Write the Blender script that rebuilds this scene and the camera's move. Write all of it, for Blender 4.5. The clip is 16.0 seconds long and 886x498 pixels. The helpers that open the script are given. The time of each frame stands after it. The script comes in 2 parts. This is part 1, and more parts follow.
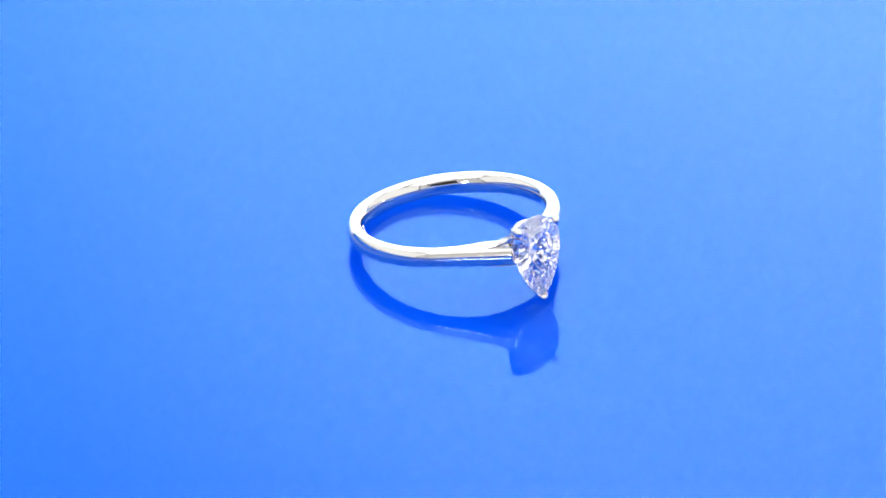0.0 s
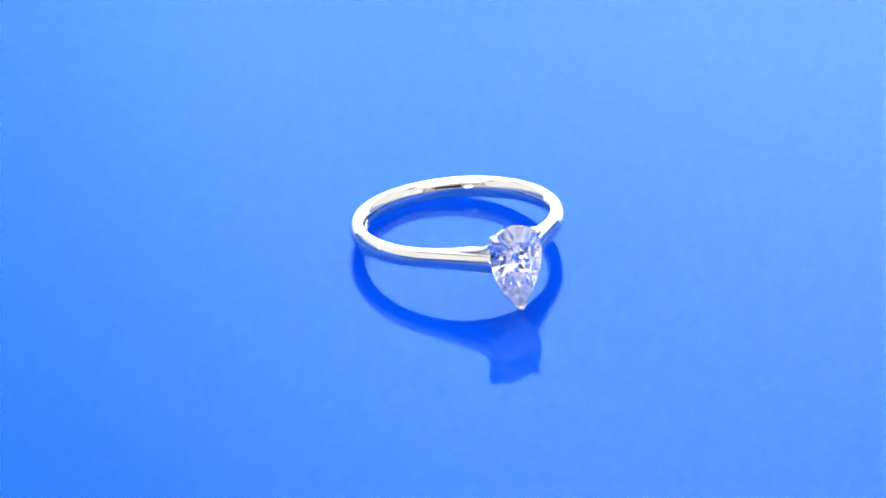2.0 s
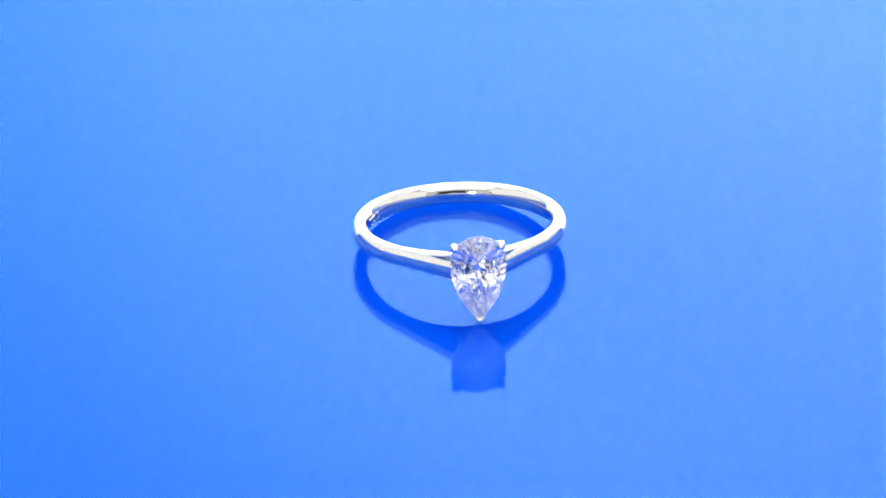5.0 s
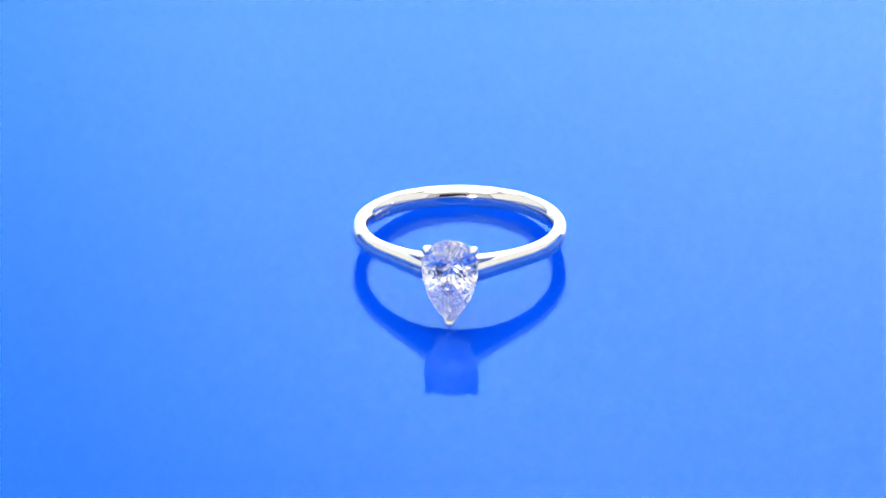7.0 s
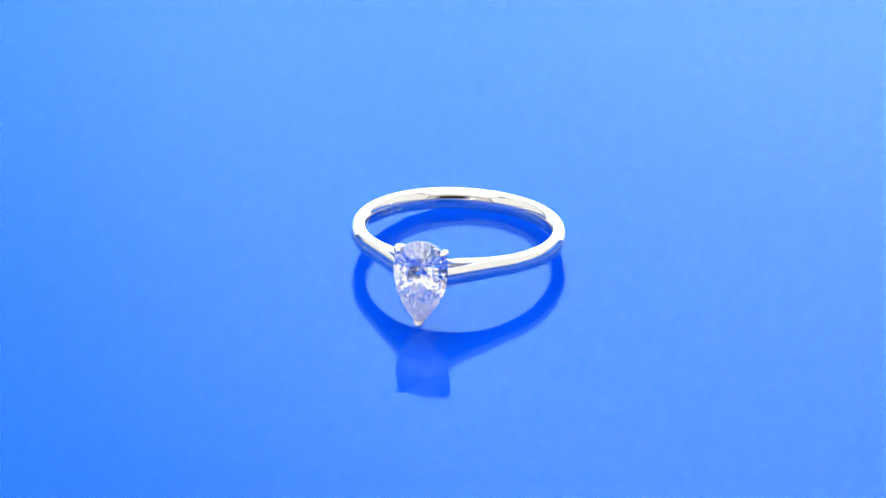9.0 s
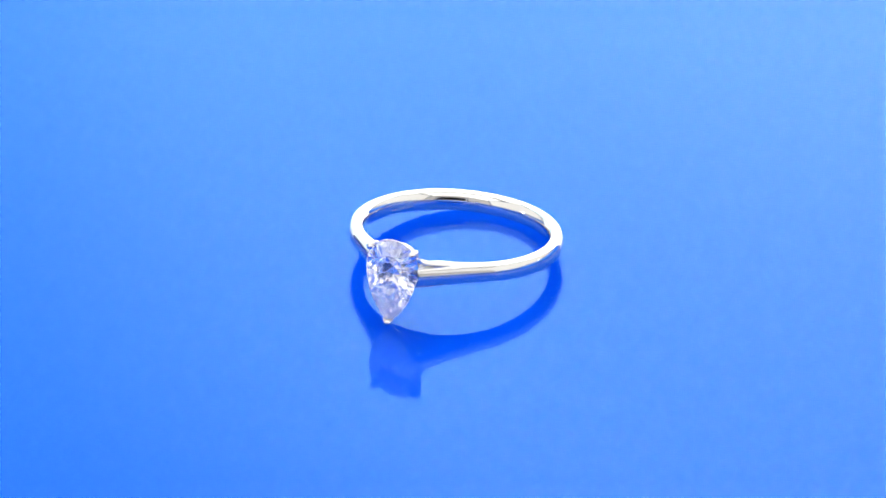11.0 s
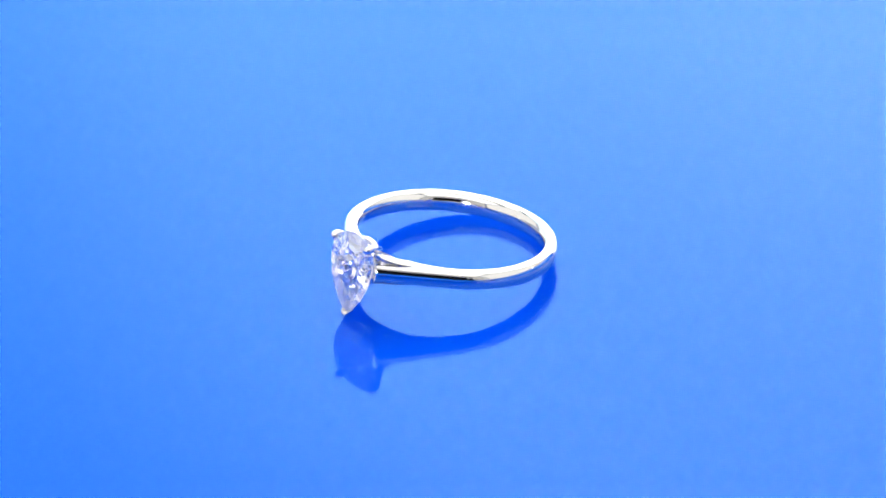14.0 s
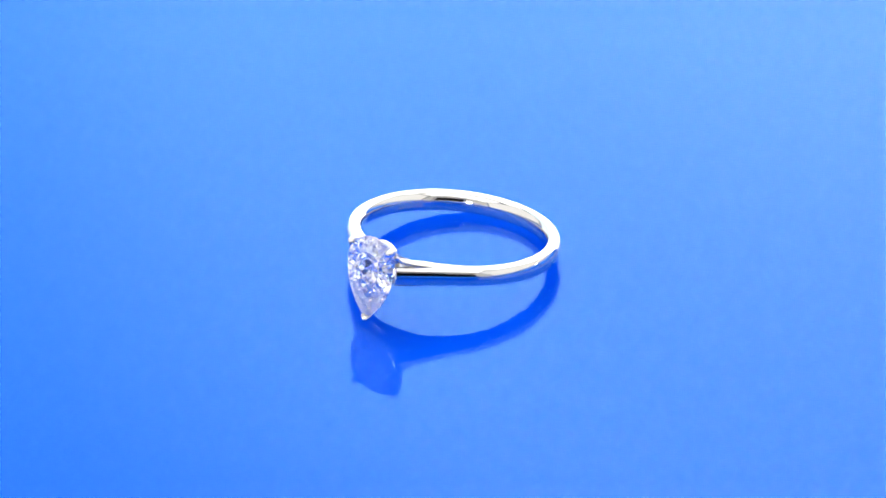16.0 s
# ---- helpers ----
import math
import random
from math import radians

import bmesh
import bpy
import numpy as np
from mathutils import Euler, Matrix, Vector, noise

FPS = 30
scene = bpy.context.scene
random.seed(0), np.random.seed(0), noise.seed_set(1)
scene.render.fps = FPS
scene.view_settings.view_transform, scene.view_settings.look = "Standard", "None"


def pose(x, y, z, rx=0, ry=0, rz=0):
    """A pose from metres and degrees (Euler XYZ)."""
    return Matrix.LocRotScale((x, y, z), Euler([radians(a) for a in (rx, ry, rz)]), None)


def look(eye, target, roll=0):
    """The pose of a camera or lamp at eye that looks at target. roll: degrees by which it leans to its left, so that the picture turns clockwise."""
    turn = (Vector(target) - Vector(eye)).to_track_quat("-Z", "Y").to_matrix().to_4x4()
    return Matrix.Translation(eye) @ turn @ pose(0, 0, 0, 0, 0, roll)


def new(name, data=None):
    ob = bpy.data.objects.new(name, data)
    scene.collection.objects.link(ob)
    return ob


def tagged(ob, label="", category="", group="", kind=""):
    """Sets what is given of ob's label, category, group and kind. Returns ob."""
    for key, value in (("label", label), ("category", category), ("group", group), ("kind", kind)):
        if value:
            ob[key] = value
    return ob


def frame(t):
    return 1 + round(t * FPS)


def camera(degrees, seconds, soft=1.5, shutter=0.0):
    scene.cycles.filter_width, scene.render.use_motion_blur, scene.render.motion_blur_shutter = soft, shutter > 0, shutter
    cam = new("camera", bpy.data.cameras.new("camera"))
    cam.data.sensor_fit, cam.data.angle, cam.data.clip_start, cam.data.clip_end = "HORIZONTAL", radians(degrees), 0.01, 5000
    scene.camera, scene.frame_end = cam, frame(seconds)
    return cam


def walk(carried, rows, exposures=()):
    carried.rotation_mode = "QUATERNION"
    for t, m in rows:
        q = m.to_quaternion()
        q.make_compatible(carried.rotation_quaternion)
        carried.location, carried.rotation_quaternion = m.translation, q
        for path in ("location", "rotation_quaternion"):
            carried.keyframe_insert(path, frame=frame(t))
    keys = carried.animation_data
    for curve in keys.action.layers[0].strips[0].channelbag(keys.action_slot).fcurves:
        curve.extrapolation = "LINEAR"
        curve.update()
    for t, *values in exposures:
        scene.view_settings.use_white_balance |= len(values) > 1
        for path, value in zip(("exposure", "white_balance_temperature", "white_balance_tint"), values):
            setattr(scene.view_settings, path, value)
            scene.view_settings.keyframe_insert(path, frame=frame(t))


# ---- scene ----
# Photo set for a small piece of jewellery, at true size. MM turns millimetres into metres.
MM = 0.001

# ---- camera ----
cam = camera(12.0, 16.0, soft=1.75)
ELEV = radians(29.726)
TARGET = Vector((1.343, 0.301, 0.0)) * MM
EYE = TARGET + 388.73 * MM * Vector((0, -math.cos(ELEV), math.sin(ELEV)))
VIEW = look(EYE, TARGET, -0.686)
walk(cam, [(0.0, VIEW), (16.0, VIEW)])

# ---- world: a dim studio room ----
world = bpy.data.worlds.new("studio_world")
scene.world = world
scene.cycles.max_bounces, scene.cycles.glossy_bounces, scene.cycles.transmission_bounces = 24, 16, 16
world.use_nodes = True
world.node_tree.nodes["Background"].inputs["Color"].default_value = (0.5, 0.55, 0.6, 1)
world.node_tree.nodes["Background"].inputs["Strength"].default_value = 0.05

TOP_GLOW = 2.3
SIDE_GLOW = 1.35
FRONT_GLOW = 0.8
BACK_GLOW = 5.0
LED_GLOW = 300.0


# ---- materials ----
def material(name):
    m = bpy.data.materials.new(name)
    m.use_nodes = True
    nt = m.node_tree
    nt.nodes.clear()
    out = nt.nodes.new("ShaderNodeOutputMaterial")
    return m, nt, out


def node(nt, kind, **values):
    n = nt.nodes.new(kind)
    for key, value in values.items():
        n.inputs[key.replace("_", " ")].default_value = value
    return n


def noise_tex(nt, scale, detail=3.0, rough=0.5):
    co = nt.nodes.new("ShaderNodeTexCoord")
    n = node(nt, "ShaderNodeTexNoise", Scale=scale, Detail=detail, Roughness=rough)
    nt.links.new(co.outputs["Object"], n.inputs["Vector"])
    return n


def ramp(nt, source, a, b, lo=0.3, hi=0.7):
    r = nt.nodes.new("ShaderNodeValToRGB")
    r.color_ramp.elements[0].position, r.color_ramp.elements[0].color = lo, a
    r.color_ramp.elements[1].position, r.color_ramp.elements[1].color = hi, b
    nt.links.new(source, r.inputs["Fac"])
    return r


def bump(nt, source, shader, strength, distance):
    b = node(nt, "ShaderNodeBump", Strength=strength, Distance=distance)
    nt.links.new(source, b.inputs["Height"])
    nt.links.new(b.outputs["Normal"], shader.inputs["Normal"])


def surface(name, base_a, base_b, rough, metallic=0.0, scale=40.0, bump_strength=0.1, bump_distance=0.0002, specular=0.5):
    """A plain surface whose colour and gloss vary at a broad and a fine scale."""
    m, nt, out = material(name)
    p = node(nt, "ShaderNodeBsdfPrincipled", Metallic=metallic)
    p.inputs["Specular IOR Level"].default_value = specular
    broad, fine = noise_tex(nt, scale), noise_tex(nt, scale * 14, 4.0)
    c = ramp(nt, broad.outputs["Fac"], (*base_a, 1), (*base_b, 1))
    nt.links.new(c.outputs["Color"], p.inputs["Base Color"])
    g = ramp(nt, fine.outputs["Fac"], (rough * 0.8,) * 3 + (1,), (rough * 1.2,) * 3 + (1,))
    nt.links.new(g.outputs["Color"], p.inputs["Roughness"])
    bump(nt, fine.outputs["Fac"], p, bump_strength, bump_distance)
    nt.links.new(p.outputs["BSDF"], out.inputs["Surface"])
    return m


def metal():
    """Polished white gold with faint wear."""
    m, nt, out = material("white_gold")
    p = node(nt, "ShaderNodeBsdfPrincipled", Metallic=1.0)
    broad, fine = noise_tex(nt, 220), noise_tex(nt, 2600, 4.0)
    c = ramp(nt, broad.outputs["Fac"], (0.66, 0.65, 0.625, 1), (0.72, 0.71, 0.69, 1))
    nt.links.new(c.outputs["Color"], p.inputs["Base Color"])
    g = ramp(nt, fine.outputs["Fac"], (0.03, 0.03, 0.03, 1), (0.075, 0.075, 0.075, 1))
    nt.links.new(g.outputs["Color"], p.inputs["Roughness"])
    bump(nt, broad.outputs["Fac"], p, 0.03, 0.0003)
    nt.links.new(p.outputs["BSDF"], out.inputs["Surface"])
    return m


def diamond():
    """Clear, strongly refracting stone."""
    m, nt, out = material("diamond")
    g = node(nt, "ShaderNodeBsdfGlass", Color=(1, 1, 1, 1), Roughness=0.0, IOR=2.42)
    nt.links.new(g.outputs["BSDF"], out.inputs["Surface"])
    return m


def acrylic_core():
    """Blue cast acrylic, cloudy inside, with a second glossy face below the clear one."""
    m, nt, out = material("blue_acrylic")
    p = node(nt, "ShaderNodeBsdfPrincipled", Roughness=0.02)
    broad = noise_tex(nt, 16, 2.0)
    c = ramp(nt, broad.outputs["Fac"], (0.0010, 0.128, 0.92, 1), (0.0015, 0.136, 0.96, 1))
    nt.links.new(c.outputs["Color"], p.inputs["Base Color"])
    p.inputs["Specular IOR Level"].default_value = 0.2
    p.inputs["Specular Tint"].default_value = (0.38, 0.9, 1.0, 1)
    nt.links.new(p.outputs["BSDF"], out.inputs["Surface"])
    return m


def acrylic_face():
    """The clear polished face of the sheet: light passes, and glances off more at low angles."""
    m, nt, out = material("clear_acrylic_face")
    t = nt.nodes.new("ShaderNodeBsdfTransparent")
    fine = noise_tex(nt, 900, 3.0)
    g = nt.nodes.new("ShaderNodeBsdfGlossy")
    w = node(nt, "ShaderNodeLayerWeight", Blend=0.5)
    tint = ramp(nt, w.outputs["Facing"], (0.435, 0.96, 1.0, 1), (0.98, 0.99, 1.0, 1), 0.60, 0.85)
    nt.links.new(tint.outputs["Color"], g.inputs["Color"])
    r = ramp(nt, fine.outputs["Fac"], (0.004, 0.004, 0.004, 1), (0.012, 0.012, 0.012, 1))
    nt.links.new(r.outputs["Color"], g.inputs["Roughness"])
    f = node(nt, "ShaderNodeFresnel", IOR=1.42)
    mix = nt.nodes.new("ShaderNodeMixShader")
    nt.links.new(f.outputs["Fac"], mix.inputs[0])
    nt.links.new(t.outputs["BSDF"], mix.inputs[1])
    nt.links.new(g.outputs["BSDF"], mix.inputs[2])
    nt.links.new(mix.outputs["Shader"], out.inputs["Surface"])
    return m


def glow(name, colour, strength, falloff=None):
    """A lit diffuser. falloff: (hot spot x, y, reach, ramp of (share of reach, colour)) in the thing's own metres."""
    m, nt, out = material(name)
    e = node(nt, "ShaderNodeEmission", Color=(*colour, 1), Strength=strength)
    if falloff:
        x, y, reach, steps = falloff
        co = nt.nodes.new("ShaderNodeTexCoord")
        d = nt.nodes.new("ShaderNodeVectorMath")
        d.operation = "DISTANCE"
        d.inputs[1].default_value = (x, y, 0)
        nt.links.new(co.outputs["Object"], d.inputs[0])
        r = nt.nodes.new("ShaderNodeMapRange")
        r.inputs["From Max"].default_value = reach
        nt.links.new(d.outputs["Value"], r.inputs["Value"])
        c = nt.nodes.new("ShaderNodeValToRGB")
        c.color_ramp.interpolation = "EASE"
        for i, (place, shade) in enumerate(steps):
            el = c.color_ramp.elements[i] if i < 2 else c.color_ramp.elements.new(place)
            el.position, el.color = place, (*shade, 1)
        nt.links.new(r.outputs["Result"], c.inputs["Fac"])
        nt.links.new(c.outputs["Color"], e.inputs["Color"])
    nt.links.new(e.outputs["Emission"], out.inputs["Surface"])
    return m


GOLD = metal()
STONE = diamond()
CORE = acrylic_core()
FACE = acrylic_face()
TENT = surface("tent_cloth", (0.87, 0.87, 0.87), (0.92, 0.92, 0.92), 0.8, scale=30, bump_strength=0.2, specular=0.1)
# Unseen low tent strips: the sheet's blue bounce is put into their colour.
BOUNCE_BLUE = surface("blue_bounce_cloth", (0.02, 0.20, 0.92), (0.03, 0.23, 0.95), 0.85, scale=30, bump_strength=0.2, specular=0.1)
BOUNCE_PALE = surface("pale_bounce_cloth", (0.34, 0.50, 0.94), (0.38, 0.54, 0.95), 0.85, scale=30, bump_strength=0.2, specular=0.1)
DARK = surface("dark_paint", (0.02, 0.02, 0.022), (0.035, 0.033, 0.032), 0.7, scale=6)
BLACK = surface("black_plastic", (0.012, 0.012, 0.012), (0.02, 0.02, 0.02), 0.4, scale=60)
GREY = surface("grey_laminate", (0.24, 0.24, 0.24), (0.3, 0.3, 0.29), 0.45, scale=12)
FLOOR = surface("dark_floor", (0.05, 0.048, 0.045), (0.08, 0.075, 0.07), 0.5, scale=4)
FRONT_FILL = glow("front_fill_glow", (1.0, 0.99, 0.97), FRONT_GLOW)
SIDE_FILL = glow("side_fill_glow", (1.0, 0.99, 0.97), SIDE_GLOW)
TOP_LIGHT = glow("top_diffuser", (1.0, 0.985, 0.96), TOP_GLOW)
BACK_LIGHT = glow("back_diffuser", (1.0, 1.0, 1.0), BACK_GLOW,
                  (0.10, -0.06, 0.30, ((0.1, (0.95, 0.83, 0.84)), (1.0, (0.29, 0.34, 0.36)), (0.4, (0.70, 0.71, 0.76)), (0.68, (0.27, 0.42, 0.48)))))
LED = glow("led", (1.0, 0.98, 0.95), LED_GLOW)


# ---- mesh helpers ----
def empty(name, m=None):
    ob = new(name)
    ob.empty_display_size = 0.01
    if m is not None:
        ob.matrix_basis = m
    return ob


def part(name, bm, mat, parent=None, label="", smooth=False):
    me = bpy.data.meshes.new(name)
    bm.normal_update()
    bm.to_mesh(me)
    bm.free()
    me.materials.append(mat)
    if smooth:
        me.polygons.foreach_set("use_smooth", [True] * len(me.polygons))
    ob = new(name, me)
    if parent is not None:
        ob.parent = parent
    if label:
        tagged(ob, label)
    return ob


def box(bm, lo, hi, bevel=0.0):
    r = bmesh.ops.create_cube(bm, size=1.0)
    verts = r["verts"]
    lo, hi = Vector(lo), Vector(hi)
    for v in verts:
        v.co = Vector([lo[i] + (v.co[i] + 0.5) * (hi[i] - lo[i]) for i in range(3)])
    if bevel:
        edges = list({e for v in verts for e in v.link_edges})
        bmesh.ops.bevel(bm, geom=edges, offset=bevel, segments=2, affect="EDGES", profile=0.5)
    return bm


def loft(bm, rings, closed=False, caps=True):
    """Skin a row of equal loops."""
    loops = [[bm.verts.new(p) for p in ring] for ring in rings]
    n = len(loops[0])
    pairs = list(zip(loops, loops[1:])) + ([(loops[-1], loops[0])] if closed else [])
    for a, b in pairs:
        for i in range(n):
            j = (i + 1) % n
            bm.faces.new((a[i], a[j], b[j], b[i]))
    if caps and not closed:
        bm.faces.new(loops[0][::-1])
        bm.faces.new(loops[-1])
    bmesh.ops.recalc_face_normals(bm, faces=bm.faces[:])
    return bm


def lathe(bm, outline, segments=48):
    """Turn (radius, height) points round the z axis."""
    rings = [[(r * math.cos(a), r * math.sin(a), z) for r, z in outline] for a in (2 * math.pi * i / segments for i in range(segments))]
    return loft(bm, rings, closed=True)


def tube(bm, points, radii, sides=12):
    """A round rod along points, one radius each."""
    points = [Vector(p) for p in points]
    rings = []
    for i, p in enumerate(points):
        along = (points[min(i + 1, len(points) - 1)] - points[max(i - 1, 0)]).normalized()
        side = along.cross(Vector((0.31, 0.17, 0.93))).normalized()
        up = along.cross(side)
        rings.append([p + radii[i] * (side * math.cos(a) + up * math.sin(a)) for a in (2 * math.pi * k / sides for k in range(sides))])
    return loft(bm, rings)


def curved(points, steps):
    """A smooth way through points."""
    p = [Vector(q) for q in points]
    p = [2 * p[0] - p[1]] + p + [2 * p[-1] - p[-2]]
    out = []
    for a, b, c, d in zip(p, p[1:], p[2:], p[3:]):
        for k in range(steps):
            t = k / steps
            out.append(0.5 * (2 * b + (c - a) * t + (2 * a - 5 * b + 4 * c - d) * t * t + (3 * b - a - 3 * c + d) * t ** 3))
    return out + [p[-2]]


# ---- the blue turntable sheet ----
def build_turntable():
    t = tagged(empty("turntable"), "glossy blue acrylic turntable sheet with mirror-like reflections", "turntable")
    bm = bmesh.new()
    r, low, high = 224 * MM, -6 * MM, -1.45 * MM
    lathe(bm, [(0.0001, low), (r - 1 * MM, low), (r, low + 1 * MM), (r, high - 0.5 * MM), (r - 0.5 * MM, high), (0.0001, high)], 96)
    part("blue_core", bm, CORE, t, "solid blue acrylic core")
    bm = bmesh.new()
    bmesh.ops.create_circle(bm, cap_ends=True, segments=96, radius=r)
    part("clear_face", bm, FACE, t, "polished clear top face")
    bm = bmesh.new()
    lathe(bm, [(0.0001, -22 * MM), (70 * MM, -22 * MM), (72 * MM, -20 * MM), (72 * MM, -8 * MM), (70 * MM, low), (0.0001, low)], 64)
    part("motor_base", bm, BLACK, t, "black plastic motor base")
    return t


# ---- the ring: its own space has the finger's axis along z and the stone at -y, in millimetres ----
def section(r, z, half_r, half_z, power=2.7, n=28):
    """A rounded cross-section."""
    out = []
    for i in range(n):
        a = 2 * math.pi * i / n
        c, s = math.cos(a), math.sin(a)
        out.append((r + half_r * math.copysign(abs(c) ** (2 / power), c), z + half_z * math.copysign(abs(s) ** (2 / power), s)))
    return out


def band_profile(inner, outer, low, high, steep=50):
    """Flat sides, a domed outer face that meets them in a crisp edge, and an inner face eased towards its rims: (radius, height) points."""
    h, mid = (high - low) / 2, (high + low) / 2
    big = h / math.sin(radians(steep))
    edge = outer - big * (1 - math.cos(radians(steep)))
    dome = [(outer - big * (1 - math.cos(radians(b))), mid + big * math.sin(radians(b))) for b in np.linspace(steep - 4, 4 - steep, 19)]
    q = np.linspace(0, 1, 13)
    slope = np.tan(np.radians(48 * q))
    bulge = np.concatenate(([0], np.cumsum((slope[1:] + slope[:-1]) / 2 * (q[1] - q[0])))) * h
    half = [(inner + b, k * h) for b, k in zip(bulge, q)][:-1]
    rim = inner + bulge[-1]
    wall = [(r, mid - z) for r, z in reversed(half[1:])] + [(r, mid + z) for r, z in half]
    top = [(rim + 0.02, high - 0.022), (rim + 0.06, high - 0.004), (rim + 0.14, high), (edge - 0.14, high), (edge - 0.06, high - 0.004), (edge - 0.015, high - 0.022)]
    under = [(r, 2 * mid - z) for r, z in reversed(top)]
    return wall + top + dome + under


def smooth_step(a, b, x):
    x = min(1, max(0, (x - a) / (b - a)))
    return x * x * (3 - 2 * x)


INNER, OUTER = 8.36, 9.94
LOW, HIGH_BACK, HIGH_FRONT = -1.10, 0.82, 0.50


def band_top(a):
    """The band narrows from the back towards the stone; a: degrees from the stone."""
    return HIGH_FRONT + (HIGH_BACK - HIGH_FRONT) * smooth_step(40, 150, abs(a))


def build_band(ring):
    bm = bmesh.new()
    rings, n = [], 240
    for i in range(n):
        a = 360 * i / n - 180
        near = 1 - smooth_step(16, 44, abs(a))
        c, s = math.cos(radians(a - 90)), math.sin(radians(a - 90))
        rings.append([(r * c * MM, r * s * MM, z * MM) for r, z in band_profile(INNER, OUTER - 0.50 * near, LOW, band_top(a) - 0.03 * near - 0.30 * (1 - smooth_step(6, 18, abs(a))))])
    loft(bm, rings, closed=True)
    part("band", bm, GOLD, ring, "polished white gold band", True)


ARM_TURN, ARM_END = 46.0, 7.3


def build_shoulder(ring, side):
    """A straight cathedral arm that leaves the band and runs out to the stone's head."""
    bm = bmesh.new()
    rings, n = [], 40
    lead = 2.6
    for i in range(n):
        way = -lead + (lead + ARM_END) * i / (n - 1)
        a = radians(ARM_TURN - min(0, way) / OUTER * 180 / math.pi)
        out = Vector((math.sin(a), -math.cos(a)))
        along = Vector((-math.cos(a), -math.sin(a)))
        p = out * OUTER + along * max(0, way)
        u = max(0, way) / ARM_END
        proud = -0.04 + 0.07 * smooth_step(-lead, 0, way)
        thick = 1.45 - 0.55 * smooth_step(0, 0.8, u)
        top = band_top(math.degrees(a)) + proud + 0.06 * u
        rings.append([(side * (p.x + out.x * r) * MM, (p.y + out.y * r) * MM, z * MM) for r, z in band_profile(-thick, proud, LOW + 0.02 - proud - 0.12 * u, top)])
    loft(bm, rings)
    part("shoulder", bm, GOLD, ring, "straight tapering cathedral shoulder", True)


def build_web(ring, side):
    """Closes the underside of the gap between a shoulder and the band."""
    bm = bmesh.new()
    rings, n = [], 10
    for i in range(n):
        x = 5.6 - 4.0 * i / (n - 1)
        arm = -8.05 - (5.6 - x) * 1.07
        band = -math.sqrt(9.0 ** 2 - x * x)
        rings.append([(side * x * MM, y * MM, z * MM) for y, z in ((arm, -0.92), (band, -0.88), (band, -0.70), (arm, -0.72))])
    loft(bm, rings)
    part("shoulder_web", bm, GOLD, ring, "thin web under the cathedral opening")


def build_hallmark(ring):
    """Three tiny cartouches punched inside the band, their figures worn to plain bars."""
    for i, wide in enumerate((0.55, 0.62, 0.55)):
        a = radians(154 + 6.2 * (i - 1))
        c, s = math.cos(a), math.sin(a)
        bm = bmesh.new()
        rim = [(wide * math.copysign(abs(math.cos(b)) ** 0.5, math.cos(b)), 0.34 * math.copysign(abs(math.sin(b)) ** 0.5, math.sin(b))) for b in (2 * math.pi * k / 20 for k in range(20))]
        rows = []
        for share, lift in ((1.0, -0.03), (1.0, 0.035), (0.84, 0.035), (0.80, -0.005)):
            rows.append([((INNER - lift) * c - x * share * 0.7 * s, (INNER - lift) * s + x * share * 0.7 * c, -0.2 + z * share) for x, z in rim])
        loft(bm, [[(x * MM, y * MM, z * MM) for x, y, z in row] for row in rows])
        mark = part("hallmark", bm, GOLD, ring, "tiny punched hallmark cartouche")
        bm = bmesh.new()
        for k in (-1, 0, 1):
            b = a + k * 0.020
            x, y = (INNER - 0.015) * math.cos(b), (INNER - 0.015) * math.sin(b)
            d = Vector((-math.sin(b), math.cos(b))) * 0.045
            o = Vector((math.cos(b), math.sin(b))) * 0.03
            quad = [(x + d.x + o.x, y + d.y + o.y), (x + d.x - o.x, y + d.y - o.y), (x - d.x - o.x, y - d.y - o.y), (x - d.x + o.x, y - d.y + o.y)]
            loft(bm, [[(px * MM, py * MM, (-0.2 + h) * MM) for px, py in quad] for h in (-0.17, 0.17)])
        part("bar", bm, GOLD, mark)


def build_rail(ring, side):
    """A slim rail that rises from the shoulder to the claw."""
    bm = bmesh.new()
    ways = [(5.9, -7.3, 0.20), (4.6, -8.6, 0.40), (3.4, -9.7, 0.54), (2.5, -10.5, 0.68), (1.9, -11.15, 0.95), (1.55, -11.75, 1.45)]
    path = curved([(side * x * MM, y * MM, z * MM) for x, y, z in ways], 4)
    tube(bm, path, [(0.14 + 0.10 * smooth_step(0, 0.35, i / (len(path) - 1))) * MM for i in range(len(path))], 16)
    part("rail", bm, GOLD, ring, "slim rail rising to the claw", True)


GIRDLE_Y = -13.0


def pear(u):
    """The stone's outline, u from 0 at the point once round. Width 5.0, length 7.9, in millimetres."""
    w, wide, top, point = 2.52, 0.95, 3.25, -4.68
    v = u if u <= 0.5 else 1 - u
    if v < 0.27:
        s = 1 - v / 0.27
        x, z = w * (1 - s ** 2.25) ** 0.94, wide - (wide - point) * s
    else:
        a = (v - 0.27) / 0.23 * math.pi / 2
        x, z = w * math.cos(a), wide + (top - wide) * math.sin(a)
    return (x if u <= 0.5 else -x), z


# cut of the stone: mains, pavilion angle, crown height, table share, bulge of the lower halves, unevenness
CUT, PAVILION, CROWN, TABLE, LOWER, UNEVEN = 20, 40.5, 0.62, 0.50, 0.03, 0.06


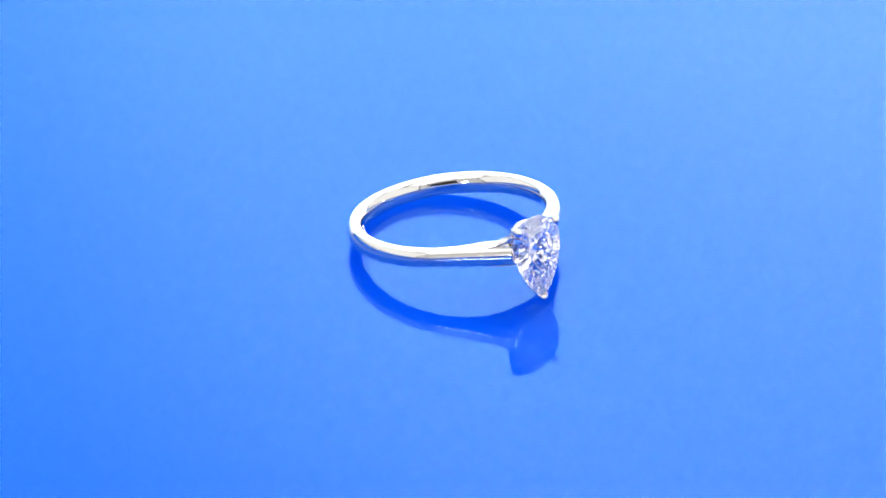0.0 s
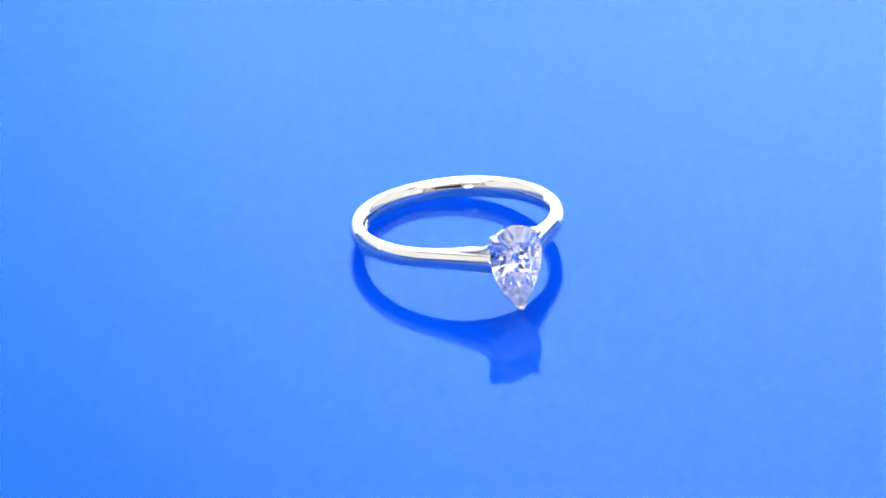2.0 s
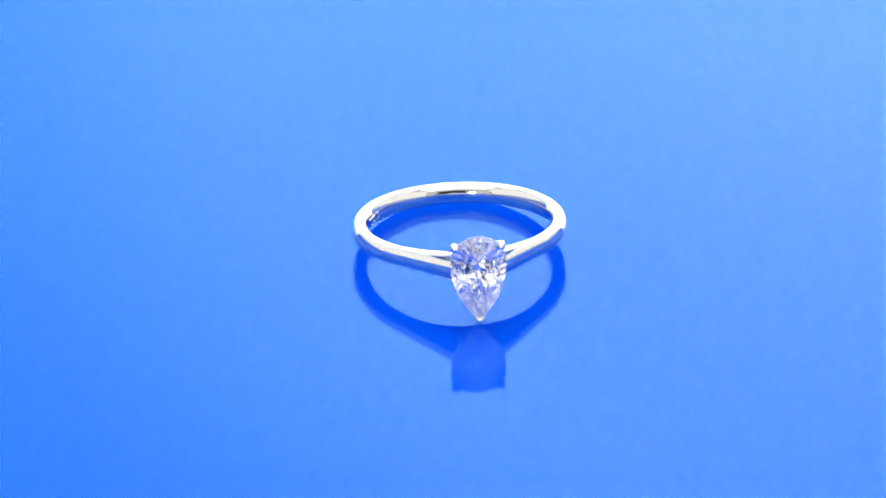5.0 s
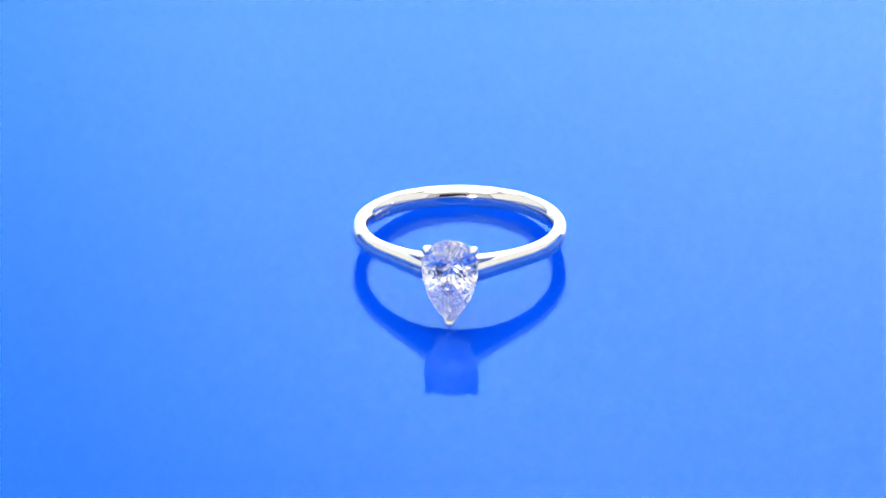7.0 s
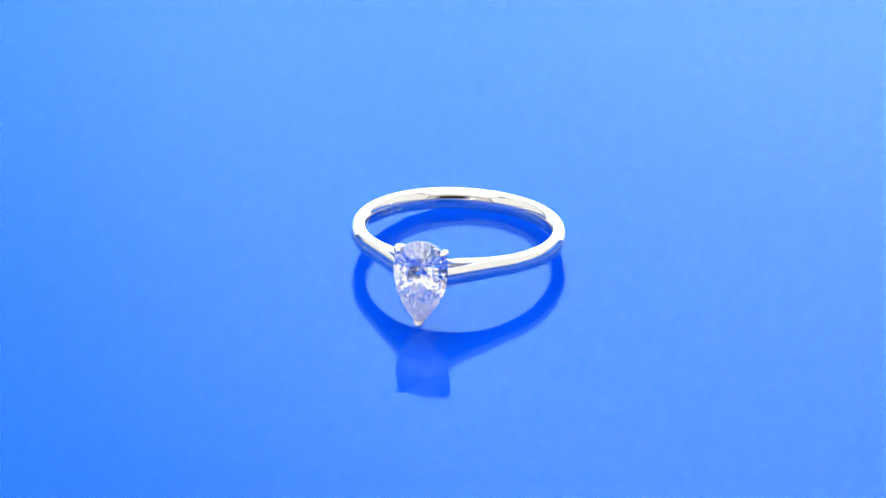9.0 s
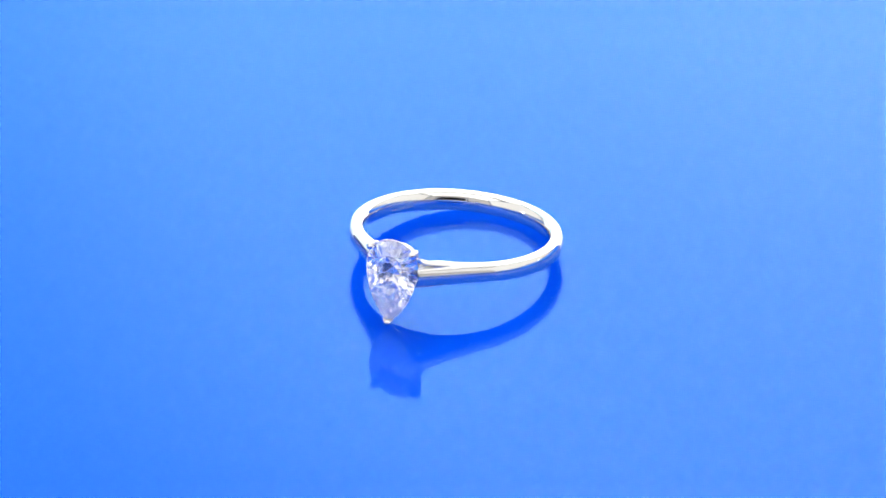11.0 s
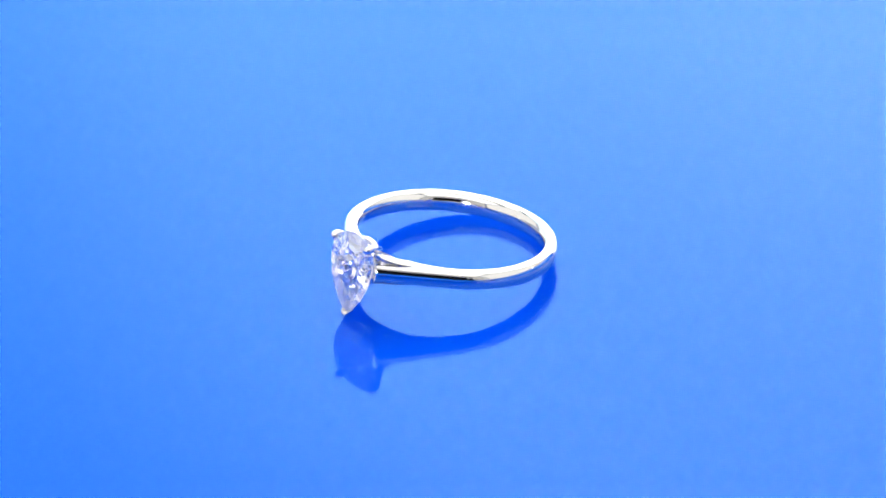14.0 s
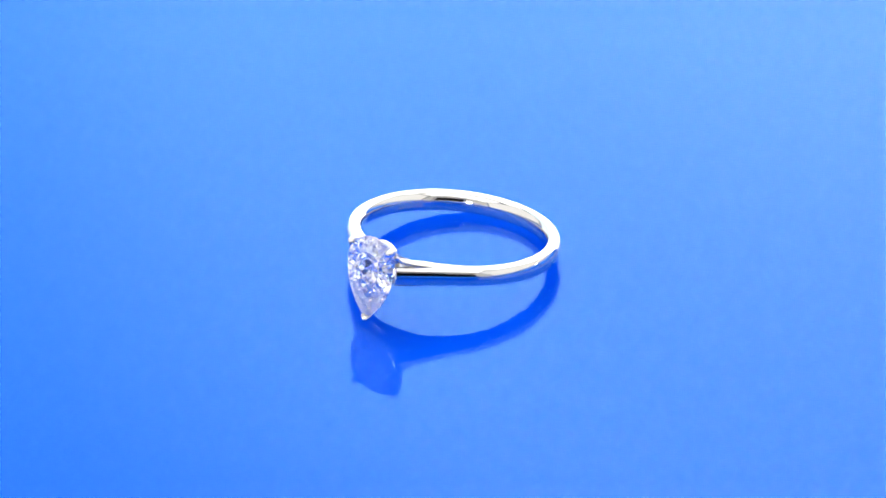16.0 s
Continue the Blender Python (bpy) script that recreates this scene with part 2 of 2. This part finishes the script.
def keel(u):
    """Where the pavilion facet under this part of the outline meets the keel: (height along the stone, depth)."""
    x, z = pear(u % 1.0)
    a, b = Vector(pear((u - 0.004) % 1.0)), Vector(pear((u + 0.004) % 1.0))
    if abs(x) < 0.02:
        at = 0.95 if z > 0 else -3.7
    elif z >= 0.95:
        at = 0.95
    else:
        d = (b - a).normalized()
        n = Vector((-d.y, d.x))
        at = max(-3.7, min(0.95, z - x * n.y / n.x))
    return at, math.hypot(x, z - at) * math.tan(radians(PAVILION))


def stone_mesh():
    """The faceted stone: table, star, kite and girdle facets above, two rows of halves and mains below."""
    bm = bmesh.new()
    k, g = CUT, GIRDLE_Y
    rng = random.Random(7)
    mid = Vector((0, 0.55))

    def wobble():
        return rng.uniform(-UNEVEN, UNEVEN)

    def crown(u, share, y):
        x, z = pear(u % 1.0)
        p = mid + (Vector((x, z)) - mid) * share
        return bm.verts.new((p.x * MM, y * MM, p.y * MM))

    def pavilion(u, s, bulge):
        x, z = pear(u % 1.0)
        end, depth = keel(u)
        s += wobble()
        return bm.verts.new((x * (1 - s) * MM, (g + 0.06 + depth * (s + bulge) + wobble()) * MM, (z + (end - z) * s + wobble()) * MM))

    ends = {}

    def keel_point(i):
        z, depth = keel(i / k)
        z = round(z, 2)
        if z not in ends:
            ends[z] = bm.verts.new((2 * wobble() * MM, (g + 0.06 + depth + wobble()) * MM, z * MM))
        return ends[z]

    n = 2 * k
    table = [crown(i / k, TABLE, g - CROWN) for i in range(k)]
    star = [crown((i + 0.5) / k, 0.5 + TABLE * 0.53, g - CROWN * 0.60) for i in range(k)]
    upper = [crown(i / n, 1.0, g - 0.06) for i in range(n)]
    lower = [crown(i / n, 1.0, g + 0.06) for i in range(n)]
    outer = [pavilion((i + 0.5) / n, 0.30, LOWER) for i in range(n)]
    inner = [pavilion(i / k, 0.52, LOWER * 0.8) for i in range(k)]
    core = [pavilion((i + 0.5) / k, 0.76, LOWER * 0.5) for i in range(k)]
    tips = [keel_point(i) for i in range(k)]
    face = bm.faces.new
    face(table)
    for i in range(k):
        j = (i + 1) % k
        a, b, c = 2 * i, 2 * i + 1, (2 * i + 2) % n
        face((table[i], table[j], star[i]))
        face((table[i], star[i], upper[a]))
        face((table[j], upper[c], star[i]))
        face((star[i], upper[b], upper[a]))
        face((star[i], upper[c], upper[b]))
        face((upper[a], upper[b], lower[b], lower[a]))
        face((upper[b], upper[c], lower[c], lower[b]))
        face((lower[a], lower[b], outer[a]))
        face((lower[b], lower[c], outer[b]))
        face((lower[b], outer[b], outer[a]))
        face((lower[a], outer[a], inner[i]))
        face((lower[c], inner[j], outer[b]))
        face((outer[a], outer[b], inner[i]))
        face((outer[b], inner[j], inner[i]))
        face((inner[i], inner[j], core[i]))
        face((inner[i], core[i], tips[i]))
        face((inner[j], tips[j], core[i]))
        if tips[i] is not tips[j]:
            face((core[i], tips[j], tips[i]))
    bmesh.ops.recalc_face_normals(bm, faces=bm.faces[:])
    return bm


def build_stone(ring):
    part("gemstone", stone_mesh(), STONE, ring, "clear faceted pear-cut diamond")


def build_head(ring):
    """A small basket under the stone: a pear-shaped rail and a stem to the band."""
    bm = bmesh.new()
    n, rings = 48, []
    for i in range(n):
        u = i / n
        x, z = pear(u)
        q = Vector((x, z)) - Vector((0, 0.55))
        p = Vector((0, 0.55)) + q * 0.60
        o = q.normalized()
        rings.append([((p.x + o.x * r) * MM, (GIRDLE_Y + 1.75 + h) * MM, (p.y + o.y * r) * MM) for r, h in section(0, 0, 0.26, 0.32, 2.4, 12)])
    loft(bm, rings, closed=True)
    part("gallery_rail", bm, GOLD, ring, "pear-shaped under-rail of the setting", True)
    bm = bmesh.new()
    rings = []
    for y, hx, hz in ((-8.75, 1.7, 0.50), (-9.6, 1.5, 0.55), (-10.3, 1.4, 0.62), (-10.6, 1.3, 0.70)):
        rings.append([(x * MM, y * MM, z * MM) for x, z in section(0, -0.15, hx, hz, 3.0, 24)])
    loft(bm, rings)
    part("head_base", bm, GOLD, ring, "solid base under the setting", True)


def build_claw(ring, u, bead):
    """A round claw from the under-rail up over the stone's edge, ending in a bead."""
    x, z = pear(u)
    q = Vector((x, z)) - Vector((0, 0.55))
    o = q.normalized()

    def p(share, push, y):
        c = Vector((0, 0.55)) + q * share + o * push
        return Vector((c.x, y, c.y)) * MM

    g = GIRDLE_Y
    points = [p(0.60, 0, g + 2.0), p(0.78, 0.06, g + 1.2), p(0.93, 0.14, g + 0.5), p(1.0, 0.16, g - 0.05), p(1.0, 0.10, g - 0.32), p(0.985, 0.02, g - 0.52), p(0.97, -0.04, g - 0.66), p(0.96, -0.08, g - 0.72)]
    radii = [s * MM for s in (0.36, 0.34, 0.32, bead * 0.92, bead, bead * 0.88, bead * 0.58, bead * 0.2)]
    bm = bmesh.new()
    tube(bm, points, radii, 16)
    part("claw", bm, GOLD, ring, "rounded white gold claw", True)


def build_point_claw(ring):
    """The V-shaped claw that guards the stone's point."""
    bm = bmesh.new()
    n, rings = 17, []
    for i in range(n):
        u = (-0.020 + 0.040 * i / (n - 1)) % 1.0
        x, z = pear(u)
        edge = abs(i / (n - 1) - 0.5) * 2
        o = (Vector((x, z)) - Vector((0, 0.55))).normalized()
        g = GIRDLE_Y
        thick = 0.17 - 0.09 * edge ** 2
        high = 0.42 - 0.22 * edge ** 2
        c = Vector((x, z)) + o * (thick * 0.45)
        rings.append([((c.x + o.x * r) * MM, (g + h) * MM, (c.y + o.y * r) * MM) for r, h in section(0, 0.0, thick, high, 2.4, 14)])
    loft(bm, rings)
    part("point_claw", bm, GOLD, ring, "V-shaped claw at the stone's point", True)
    bm = bmesh.new()
    tube(bm, [(0, -10.9 * MM, -1.9 * MM), (0, -11.6 * MM, -3.0 * MM), (0, -12.6 * MM, -4.42 * MM), (0, -13.05 * MM, -4.60 * MM), (0, -13.30 * MM, -4.58 * MM), (0, -13.42 * MM, -4.52 * MM)], [s * MM for s in (0.36, 0.32, 0.32, 0.33, 0.27, 0.12)], 16)
    part("claw", bm, GOLD, ring, "rounded white gold claw", True)


def build_ring():
    ring = tagged(empty("engagement_ring"), "polished white gold ring with pear-cut diamond, lying on glossy blue acrylic", "ring")
    build_band(ring)
    build_shoulder(ring, 1)
    build_shoulder(ring, -1)
    build_rail(ring, 1)
    build_rail(ring, -1)
    build_web(ring, 1)
    build_web(ring, -1)
    build_head(ring)
    build_hallmark(ring)
    build_stone(ring)
    build_claw(ring, 0.362, 0.38)
    build_claw(ring, 0.638, 0.38)
    build_point_claw(ring)
    return ring


# ---- the photo set around it ----
def build_set():
    bm = bmesh.new()
    box(bm, (-0.45, -0.55, -0.052), (0.45, 0.40, -0.022), 0.002)
    tagged(part("photo_table", bm, GREY), "grey laminate tabletop under the turntable", "table")

    tent = tagged(empty("light_tent"), "white cloth light tent with a front slot", "light tent")
    w, d0, d1, h, t, low, skirt = 0.27, -0.30, 0.27, 0.36, 0.003, -0.022, 0.030
    for x0, x1 in ((-w - t, -w), (w, w + t)):
        bm = bmesh.new()
        box(bm, (x0, d0, skirt + 0.025), (x1, d1, h))
        part("side_panel", bm, TENT, tent)
        # added strips, pale over blue, so the ring's reflections fade to blue
        bm = bmesh.new()
        box(bm, (x0, d0, skirt), (x1, d1, skirt + 0.025))
        part("side_fade_strip", bm, BOUNCE_PALE, tent, "unseen tent strip coloured with fading blue bounce light")
        bm = bmesh.new()
        box(bm, (x0, d0, low), (x1, d1, skirt))
        part("side_bounce_strip", bm, BOUNCE_BLUE, tent, "unseen low tent strip coloured with blue bounce light")
    bm = bmesh.new()
    box(bm, (-w - t, d0, h), (w + t, d1, h + t))
    part("top_panel", bm, TENT, tent)
    # the front cloth hangs from the top and is cut away round the lens
    left, right, sill, lintel = -0.05, 0.16, 0.03, 0.215
    for lo, hi in (((-w - t, d0 - t, skirt), (left, d0, h + t)), ((right, d0 - t, skirt), (w + t, d0, h + t)), ((left, d0 - t, lintel), (right, d0, h + t))):
        bm = bmesh.new()
        box(bm, lo, hi)
        part("front_panel", bm, TENT, tent)
    # low front strips, painted with the same blue bounce light
    for lo, hi in (((-w - t, d0 - t, low), (left, d0, skirt)), ((right, d0 - t, low), (w + t, d0, skirt)), ((left, d0 - t, low), (right, d0, sill))):
        bm = bmesh.new()
        box(bm, lo, hi)
        part("front_bounce_strip", bm, BOUNCE_BLUE, tent, "unseen low tent strip coloured with blue bounce light")
    for x in (-w - t / 2, w + t / 2):
        for y in (d0 - t / 2, d1 + t / 2):
            bm = bmesh.new()
            tube(bm, [(x, y, low), (x, y, h + t)], [0.003, 0.003], 10)
            part("pole", bm, BLACK, tent, "thin black tent pole")
    bm = bmesh.new()
    box(bm, (-w - t, d1, low), (w + t, d1 + t, h + t))
    part("back_panel", bm, TENT, tent)

    top = tagged(empty("overhead_light_panel", pose(0, 0.0, 0.33)), "white overhead LED light panel", "light panel")
    bm = bmesh.new()
    box(bm, (-0.24, -0.285, 0.0), (0.24, 0.22, 0.029), 0.002)
    part("housing", bm, BLACK, top)
    for y0, y1 in ((-0.277, -0.055), (0.005, 0.212)):
        bm = bmesh.new()
        box(bm, (-0.232, y0, -0.004), (0.232, y1, -0.0005))
        part("diffuser", bm, TOP_LIGHT, top, "glowing white diffuser")

    # unseen fill panels, added so the tent's sides mirror evenly white in the metal
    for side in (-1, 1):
        lit = tagged(empty("side_fill_panel", pose(side * 0.262, -0.02, 0.165)), "unseen white fill panel added on the tent's side", "light panel", "side panels of the tent")
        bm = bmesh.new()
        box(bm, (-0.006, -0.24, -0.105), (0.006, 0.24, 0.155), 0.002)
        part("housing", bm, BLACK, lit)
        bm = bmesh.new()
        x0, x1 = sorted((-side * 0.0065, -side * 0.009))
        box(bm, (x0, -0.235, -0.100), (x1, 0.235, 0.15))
        part("diffuser", bm, SIDE_FILL, lit, "glowing white diffuser")

    # fill panels out of view, added round the opening to brighten the stone
    for x0, x1, z0, z1 in ((-0.25, left - 0.01, 0.05, 0.315), (right + 0.01, 0.25, 0.05, 0.315), (left - 0.005, right + 0.005, lintel + 0.01, 0.315)):
        lit = tagged(empty("front_fill_panel", pose((x0 + x1) / 2, d0 + 0.008, z0)), "unseen white fill panel added beside the lens opening", "light panel", "front panels of the tent")
        wide, tall = (x1 - x0) / 2, z1 - z0
        bm = bmesh.new()
        box(bm, (-wide, -0.006, 0), (wide, 0.004, tall), 0.001)
        part("housing", bm, BLACK, lit)
        bm = bmesh.new()
        box(bm, (-wide + 0.004, 0.0045, 0.004), (wide - 0.004, 0.007, tall - 0.004))
        part("diffuser", bm, FRONT_FILL, lit, "glowing white diffuser")

    back = tagged(empty("back_light_panel", pose(0, 0.25, 0.14, 90, 0, 0)), "pale blue-white backlight panel behind the turntable", "light panel")
    bm = bmesh.new()
    box(bm, (-0.24, -0.158, -0.018), (0.24, 0.16, -0.003), 0.002)
    part("housing", bm, BLACK, back)
    bm = bmesh.new()
    box(bm, (-0.235, -0.155, -0.002), (0.235, 0.155, 0.002))
    part("diffuser", bm, BACK_LIGHT, back, "glowing pale blue diffuser")


def build_led_lamp(azimuth, elevation, distance, radius):
    """A small bare LED on a bent stem that stands on the table and points at the ring."""
    a, e = radians(azimuth), radians(elevation)
    head = Vector((math.sin(a) * math.cos(e), -math.cos(a) * math.cos(e), math.sin(e))) * distance
    lamp = tagged(empty("led_spot_lamp"), "small black LED spot lamp on a thin stem", "lamp", "spot lamps in the tent")
    back = -head.normalized()
    bm = bmesh.new()
    tube(bm, [head - back * 0.020, head - back * 0.016, head - back * 0.001], [radius * 0.8, radius * 1.3, radius * 1.35], 20)
    part("housing", bm, BLACK, lamp)
    bm = bmesh.new()
    tube(bm, [head - back * 0.001, head + back * 0.0012, head + back * 0.002], [radius, radius * 0.9, radius * 0.5], 20)
    part("led", bm, LED, lamp, "glowing white LED")
    bm = bmesh.new()
    foot = Vector((head.x * 1.02, head.y * 1.02, -0.020))
    tube(bm, [foot, foot + Vector((0, 0, 0.012)), (foot + head) * 0.5 - back * 0.012, head - back * 0.018], [0.0022] * 4, 10)
    part("stem", bm, BLACK, lamp)
    bm = bmesh.new()
    tube(bm, [(foot.x, foot.y, -0.022), (foot.x, foot.y, -0.019), (foot.x, foot.y, -0.017)], [0.012, 0.012, 0.010], 24)
    part("foot", bm, BLACK, lamp)


def build_room():
    def slab(name, lo, hi, mat, label, category):
        bm = bmesh.new()
        box(bm, lo, hi)
        tagged(part(name, bm, mat), label, category, "", "structure")

    slab("floor", (-0.5, -0.75, -0.10), (0.5, 0.45, -0.052), FLOOR, "dark floor of the photo booth", "floor")
    slab("ceiling", (-0.5, -0.75, 0.50), (0.5, 0.45, 0.53), DARK, "dark painted ceiling of the photo booth", "ceiling")
    slab("wall_north", (-0.5, 0.45, -0.10), (0.5, 0.48, 0.53), DARK, "dark painted booth wall", "wall")
    slab("wall_south", (-0.5, -0.78, -0.10), (0.5, -0.75, 0.53), DARK, "dark painted booth wall", "wall")
    slab("wall_east", (0.5, -0.78, -0.10), (0.53, 0.48, 0.53), DARK, "dark painted booth wall", "wall")
    slab("wall_west", (-0.53, -0.78, -0.10), (-0.5, 0.48, 0.53), DARK, "dark painted booth wall", "wall")


turntable = build_turntable()
engagement_ring = build_ring()
build_set()
build_led_lamp(-17, 15, 0.27, 0.015)
build_led_lamp(-93, 12, 0.235, 0.0024)
build_led_lamp(98, 12, 0.235, 0.0024)
build_room()

# ---- what turns: the sheet carries the ring round, then turns back the way it came ----
START, RATE, TURN_BACK = 35.616, -5.704, 14.26
RESTING = pose(2.907 * MM, -0.018 * MM, 2.654 * MM) @ pose(0, 0, 0, -10.096, 0, 0) @ pose(0, 0, 0, 0, 0.048, 0)


def motions():
    times = [i * 0.5 for i in range(29)] + [14.2, 14.2667, 14.3333] + [14.5 + i * 0.5 for i in range(4)]
    plate_rows, ring_rows = [], []
    for t in times:
        turned = t if t <= TURN_BACK else 2 * TURN_BACK - t
        turn = pose(0, 0, 0, 0, 0, START + RATE * turned)
        plate_rows.append((t, turn))
        ring_rows.append((t, turn @ RESTING))
    walk(turntable, plate_rows)
    walk(engagement_ring, ring_rows)


motions()
